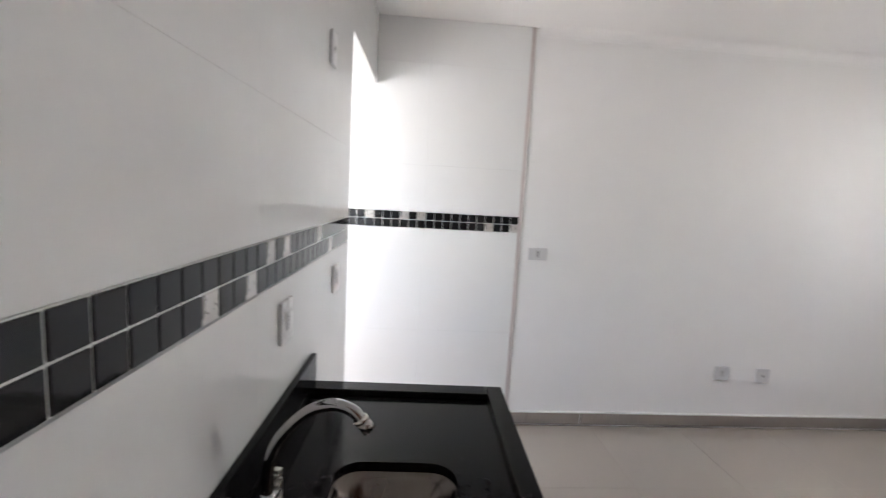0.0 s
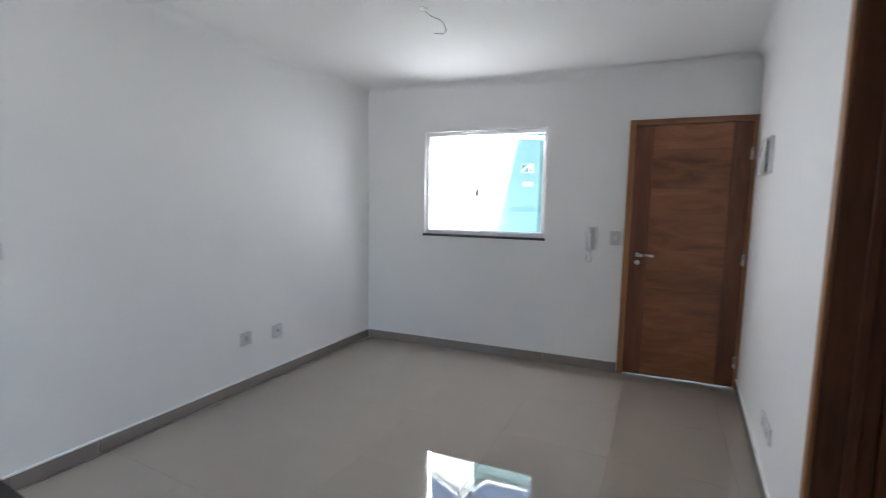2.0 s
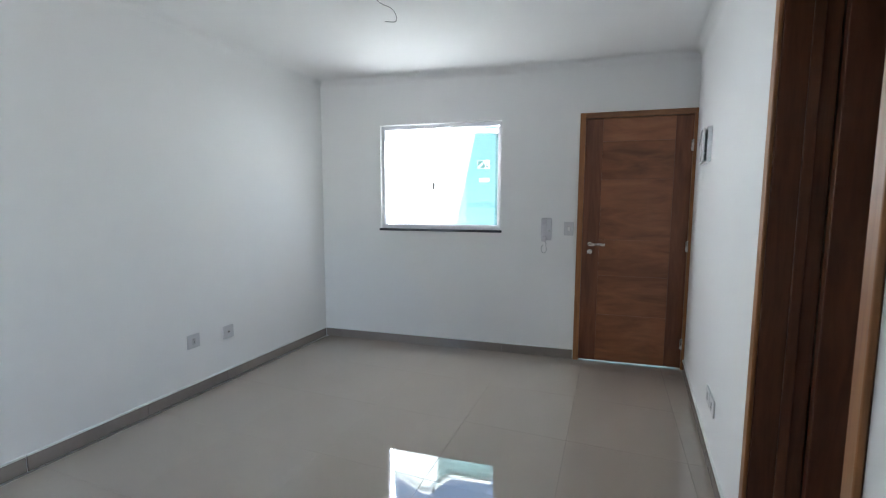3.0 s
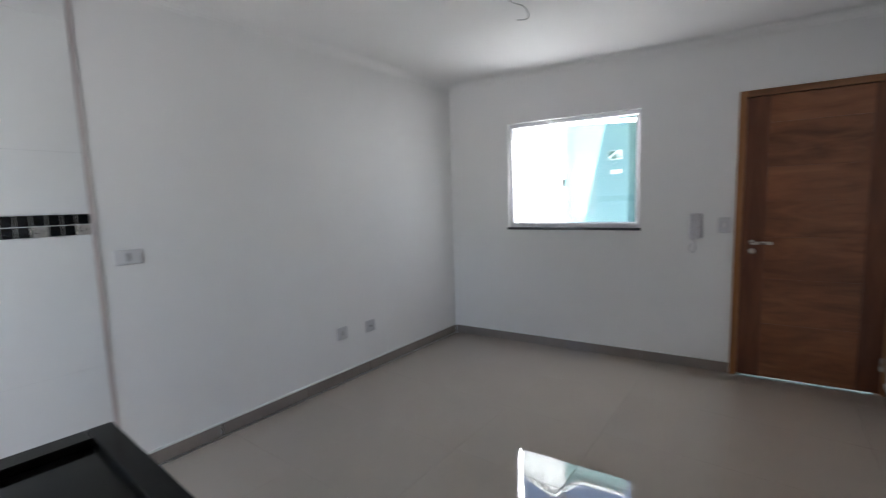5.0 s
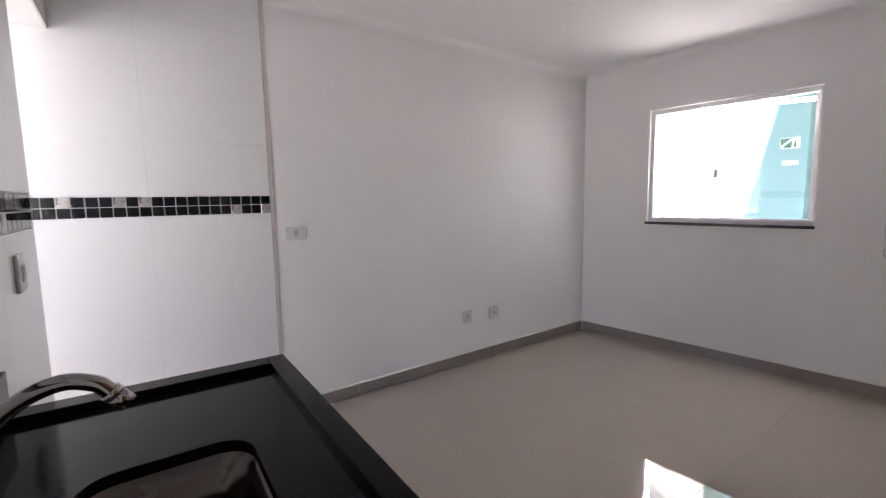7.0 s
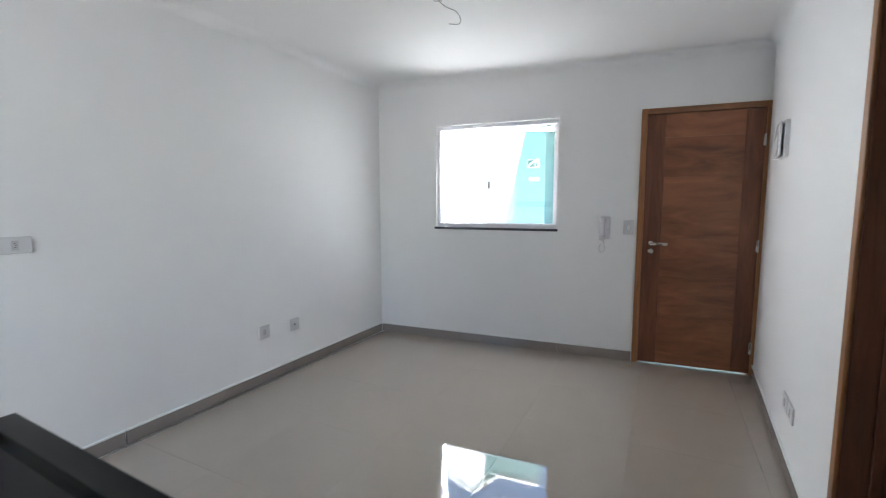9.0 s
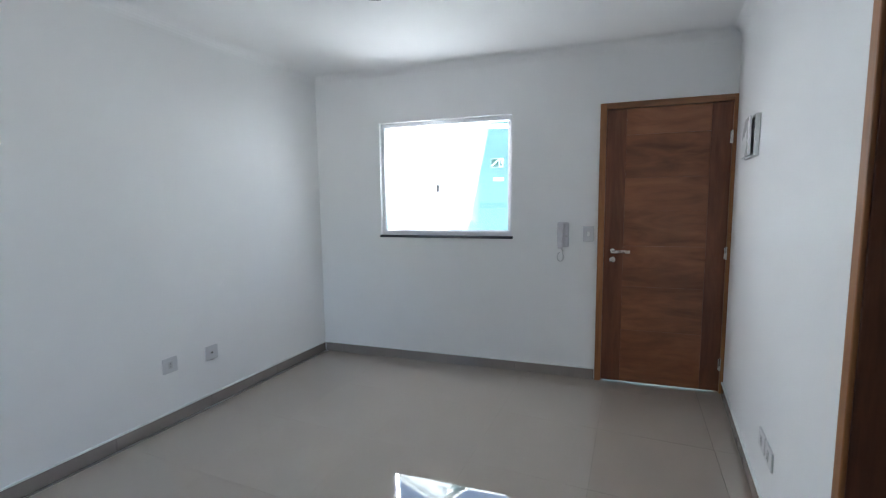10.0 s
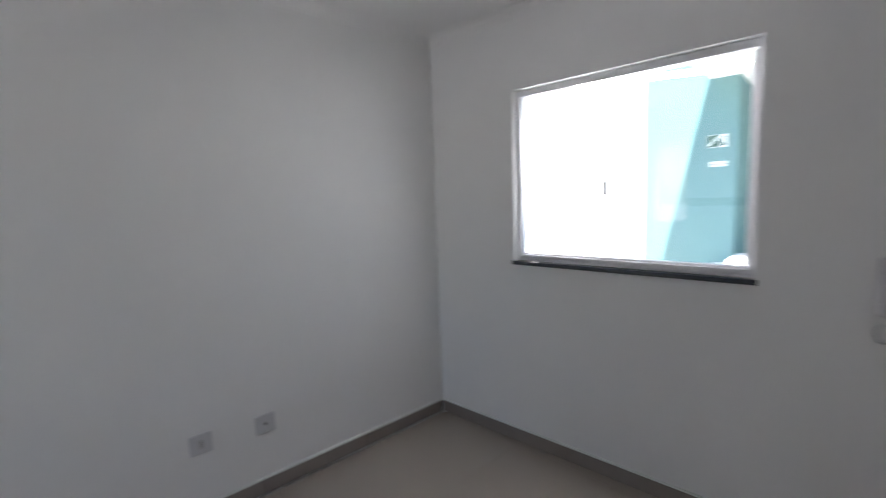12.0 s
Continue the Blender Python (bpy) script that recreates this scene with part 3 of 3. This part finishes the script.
    basin = part("sink_basin", bm, STEEL, c, "brushed stainless steel sink basin", True)
    part("drain", cyl(cyl(B(), (cx, cy, zb - 0.153), (cx, cy, zb - 0.149), 0.045, seg=28), (cx, cy, zb - 0.149), (cx, cy, zb - 0.146), 0.018, seg=20), CHROME, basin)
    return c


make_counter()


def make_tap():
    bx, by, z0 = -3.930, -2.035, CZ - 0.018
    r = root("kitchen_tap", MC @ T((bx, by, z0)), "chrome swan-neck kitchen tap standing on the counter", "tap")
    bd = B()
    cyl(bd, (0, 0, 0), (0, 0, 0.008), 0.025, seg=28)
    cyl(bd, (0, 0, 0.008), (0, 0, 0.060), 0.021, 0.018, seg=28)
    cyl(bd, (0, 0, 0.060), (0, 0, 0.070), 0.018, 0.012, seg=28)
    part("body", bd, CHROME, r, "", True)
    pts = smooth_path([(0, 0, 0.06), (0.001, 0, 0.11), (0.012, 0, 0.155), (0.036, -0.002, 0.192), (0.072, -0.004, 0.226), (0.112, -0.006, 0.240), (0.144, -0.008, 0.232), (0.160, -0.009, 0.216)], 7)
    sp = part("spout", tube(B(), pts, 0.0105, 18), CHROME, r, "", True)
    e = Vector(pts[-1])
    d = (Vector(pts[-1]) - Vector(pts[-3])).normalized()
    nz = B()
    cyl(nz, e - d * 0.003, e + d * 0.005, 0.0132, seg=24)
    part("collar", nz, NICKEL, sp, "bright satin ring", True)
    nz = B()
    cyl(nz, e + d * 0.004, e + d * 0.024, 0.0122, seg=24)
    part("aerator", nz, CHROME, sp, "", True)
    hd = B()
    cyl(hd, (0, 0, 0.036), (0, 0.050, 0.040), 0.010, seg=18)
    part("valve", hd, CHROME, r, "", True)
    # paler metal than the body: the lever's highlight is put into its colour
    lv = B()
    box(lv, -0.009, 0.046, 0.010, 0.009, 0.058, 0.082, 0.004, 3)
    part("lever", lv, NICKEL, r, "lever toned pale for its highlight")
    return r


make_tap()

# ---------------------------------------------------------------- outside, seen through the window
ground = solid("ground", box(B(), -60, -60, -0.4, 70, 60, -0.20), CONCRETE, None, "pale concrete ground", "ground", "structure")
solid("courtyard_paving", box(B(), EW + 0.001, -7, -0.2, 9, 9, -0.012), CONCRETE, ME, "pale concrete courtyard paving", "pavement", "structure")


def make_neighbour():
    h = root("neighbouring_block", ME, "aqua green and white rendered block across the courtyard, sunlit", "building")
    outline = [(-0.93, -0.012), (-0.93, 4.58), (-0.05, 4.58), (0.52, 5.12), (2.6, 4.2), (8.0, 4.2), (8.0, -0.012)]
    green = [(-0.93, -0.012), (-0.93, 4.58), (-0.05, 4.58), (0.25, 4.864), (0.25, -0.012)]
    white = [(0.251, -0.012), (0.251, 4.865), (0.52, 5.12), (2.6, 4.2), (8.0, 4.2), (8.0, -0.012)]
    for shape, paint in ((green, GREEN_WALL), (white, WHITE_OUT)):
        bm = B()
        near, far = [[bm.verts.new((x, y, z)) for y, z in shape] for x in (4.9, 5.3)]
        bm.faces.new(near)
        bm.faces.new(list(reversed(far)))
        for k in range(len(shape)):
            j = (k + 1) % len(shape)
            bm.faces.new((near[k], far[k], far[j], near[j]))
        bmesh.ops.recalc_face_normals(bm, faces=bm.faces)
        part("wall", bm, paint, h)
    part("wall", box(B(), 6.6, -6.0, -0.012, 6.8, -0.93, 4.3), GREEN_WALL, h)
    part("wall", box(B(), 5.3, -0.93, -0.012, 6.6, -0.83, 4.3), GREEN_WALL, h)
    # second box is added over the recess to shade its back wall
    part("canopy_and_shade_slab", box(box(B(), 3.6, -6.0, 2.98, 4.899, -0.60, 3.12), 4.899, -6.0, 2.98, 6.6, -0.931, 3.12), WHITE_OUT, h)
    for (ya, za), (yb, zb) in zip(outline[1:5], outline[2:6]):
        run = math.hypot(yb - ya, zb - za)
        cap = part("parapet_cap", box(B(), 4.86, 0, 0, 5.34, run, 0.06), WHITE_OUT, h)
        cap.matrix_basis = pose(0, ya, za, math.degrees(math.atan2(zb - za, yb - ya)), 0, 0)
    return h


make_neighbour()


def make_exit_sign():
    s = root("exit_sign", ME @ T((4.898, -0.695, 2.145)) @ pose(0, 0, 0, 0, 0, -90), "green and white plastic stairway exit sign on the wall", "sign")
    part("board", box(B(), -0.128, -0.004, -0.085, 0.128, 0, 0.085, 0.001, 1), SIGN_WHITE, s)
    part("field", box(B(), -0.122, -0.0065, -0.078, 0.030, -0.004, 0.078), SIGN_GREEN, s)
    part("field", box(B(), 0.112, -0.0065, -0.078, 0.122, -0.004, 0.078), SIGN_GREEN, s)
    st = B()
    for k in range(4):
        box(st, -0.110 + k * 0.034, -0.0085, -0.060 + k * 0.030, -0.110 + (k + 1) * 0.034, -0.0065, -0.030 + k * 0.030)
    part("stair_mark", st, SIGN_WHITE, s)
    part("figure_mark", box(box(box(B(), 0.060, -0.0065, 0.035, 0.082, -0.004, 0.060), 0.052, -0.0065, -0.020, 0.080, -0.004, 0.030), 0.045, -0.0065, -0.065, 0.095, -0.004, -0.022), SIGN_GREEN, s)
    t = root("exit_text_sign", ME @ T((4.898, -0.715, 1.835)) @ pose(0, 0, 0, 0, 0, -90), "small white sign with red lettering below the exit sign", "sign")
    part("board", box(B(), -0.10, -0.004, -0.035, 0.10, 0, 0.035, 0.001, 1), SIGN_WHITE, t)
    cu = bpy.data.curves.new("lettering", "FONT")
    cu.body, cu.size, cu.align_x, cu.align_y, cu.extrude = "SAÍDA", 0.062, "CENTER", "CENTER", 0.001
    tmp = new("lettering", cu)
    me = bpy.data.meshes.new_from_object(tmp.evaluated_get(bpy.context.evaluated_depsgraph_get()))
    bpy.data.objects.remove(tmp)
    me.materials.clear()
    me.materials.append(SIGN_RED)
    ob = new("lettering", me)
    ob.parent = t
    ob.matrix_basis = pose(0, -0.0055, 0, 90, 0, 0)


make_exit_sign()


def make_stair_edge():
    s = root("outdoor_stair", ME @ T((4.7, 0, -0.012)), "white concrete stair flank against the green wall", "stairs")
    for k in range(4):
        part("step", box(B(), -0.5, -0.70 - 0.26 * k, 0.0, 0.28, -0.44 - 0.26 * k, 0.36 + 0.13 * k, 0.006, 2), WHITE_OUT, s)
    return s


make_stair_edge()


def make_vent():
    v = root("courtyard_pedestal", ME @ T((4.6, 0.78, -0.012)), "pale round-topped pedestal standing in the courtyard", "pedestal")
    part("post", cyl(B(), (0, 0, 0), (0, 0, 0.60), 0.03, seg=20), PLASTIC_GREY, v, "", True)
    part("top", cyl(B(), (0, 0, 0.60), (0, 0, 0.645), 0.05, 0.18, seg=28), PLASTIC_GREY, v)
    return v


make_vent()


def make_rail():
    r = root("courtyard_rail", ME @ T((4.6, 2.2, -0.012)), "grey metal hand rail in the courtyard", "rail")
    for z in (0.55, 0.78):
        part("bar", cyl(B(), (0, 0, z), (0, 2.4, z), 0.018, seg=14), PLASTIC_GREY, r, "", True)
    for y in (0.10, 1.2, 2.3):
        part("post", cyl(B(), (0, y, 0), (0, y, 0.78), 0.02, seg=14), PLASTIC_GREY, r, "", True)
    return r


make_rail()

# ---------------------------------------------------------------- wall tiling


def tile_mesh(name, w, h, d, material, r=0.0003):
    """A tile in the xz plane, facing -y, its lower left corner at the origin."""
    return mesh_of(name, box(B(), 0.0002, -d, 0.0002, w - 0.0002, 0, h - 0.0002, r, 1), material)


def tiling(parent, m, runs, rows):
    """Large tiles: runs along local x, rows of (z0, z1)."""
    made = {}
    for a, b in runs:
        for z0, z1 in rows:
            key = (round(b - a, 4), round(z1 - z0, 4))
            if key not in made:
                made[key] = tile_mesh("tile", *key, 0.008, TILE_WHITE)
            piece("tile", made[key], parent, m @ T((a, 0, z0)))


ROWS = [(0.0, 0.63), (0.63, BAND0 - 0.002), (BAND1 + 0.002, 1.675), (1.675, 2.275), (2.275, H)]
NORTH_X = [TILE_END - 0.6 * k for k in range(5)]
tiling(wall_north, T((0, 0, 0)), [(b, a) for a, b in zip(NORTH_X, NORTH_X[1:])], ROWS)
M_KW = pose(0, 0, 0, 0, 0, 90)     # local x runs north along the kitchen wall, -y faces the room
WEST_Y = [WEND, -1.27, -1.87, -2.47, -3.07, -3.155]
tiling(wall_west, M_KW, [(b, a) for a, b in zip(WEST_Y, WEST_Y[1:])], ROWS)
# lintel's tiles and the wall end's edge strip
for z0, z1 in ((LINTEL, 2.275), (2.275, H)):
    piece("tile", tile_mesh("tile", -0.008 - WEND, z1 - z0, 0.008, TILE_WHITE), wall_west, M_KW @ T((WEND, 0, z0)))
part("edge_strip", box(B(), -0.12, WEND, 0.0, 0.008, WEND + 0.006, LINTEL, 0.001, 1), TILE_WHITE, wall_west)
part("mosaic_bed", box(B(), TILE_END - 2.3, -0.0055, BAND0, TILE_END, 0, BAND1), SIGN_WHITE, wall_north)
part("mosaic_bed", box(B(), 0, -3.15, BAND0, 0.0055, WEND, BAND1), SIGN_WHITE, wall_west)
# narrow pinkish grey strip where the tiling ends
part("tiling_end_strip", box(B(), TILE_END + 0.0005, -0.006, 0.0, TILE_END + 0.024, 0, H, 0.002, 1), TRIM_GREY, wall_north)

PITCH = 0.0535
ME_BLACK = tile_mesh("mosaic_tile", 0.0500, 0.0480, 0.0085, MOSAIC_BLACK, 0.0012)
ME_SILVER = tile_mesh("mosaic_tile", 0.0500, 0.0480, 0.0085, MOSAIC_SILVER, 0.0012)
SILVER_NORTH = {(0, 0), (3, 0), (17, 1), (13, 1), (11, 1)}
SILVER_WEST = {(22, 0), (19, 0), (17, 1), (15, 1), (6, 0), (9, 1)}
rng = random.Random(4)
for row, z in ((0, BAND0 + 0.0015), (1, BAND0 + 0.0525)):
    for k in range(42):
        silver = (k, row) in SILVER_NORTH or (k > 19 and rng.random() < 0.12)
        piece("mosaic_tile", ME_SILVER if silver else ME_BLACK, wall_north, T((TILE_END - (k + 1) * PITCH + 0.002, 0, z)))
    k = 0
    y = WEND - PITCH
    while y > -3.14:
        silver = (k, row) in SILVER_WEST
        piece("mosaic_tile", ME_SILVER if silver else ME_BLACK, wall_west, M_KW @ T((y, 0, z)))
        y -= PITCH
        k += 1

# ---------------------------------------------------------------- floor tiles, each a hair out of level
rng = random.Random(11)
PX = [-1.83 + 0.62 * k for k in range(-6, 5)]
PY = [-1.90 + 0.62 * k for k in range(-3, 4)]
shared = {}
for xa, xb in zip(PX, PX[1:]):
    for ya, yb in zip(PY, PY[1:]):
        xb2, ya2, yb2 = min(xb, 0.60), max(ya, -3.45), min(yb, -0.001)
        if xb2 - xa < 0.02 or yb2 - ya2 < 0.02:
            continue
        key = (round(xb2 - xa, 3), round(yb2 - ya2, 3))
        if key not in shared:
            w, d = key
            shared[key] = mesh_of("floor_tile", box(B(), -w / 2 + 0.0004, -d / 2 + 0.0004, -0.010, w / 2 - 0.0004, d / 2 - 0.0004, 0.0, 0.0003, 1), FLOOR_TILE)
        piece("floor_tile", shared[key], floor, pose((xa + xb2) / 2, (ya2 + yb2) / 2, 0, rng.uniform(-0.05, 0.05), rng.uniform(-0.05, 0.05), 0))
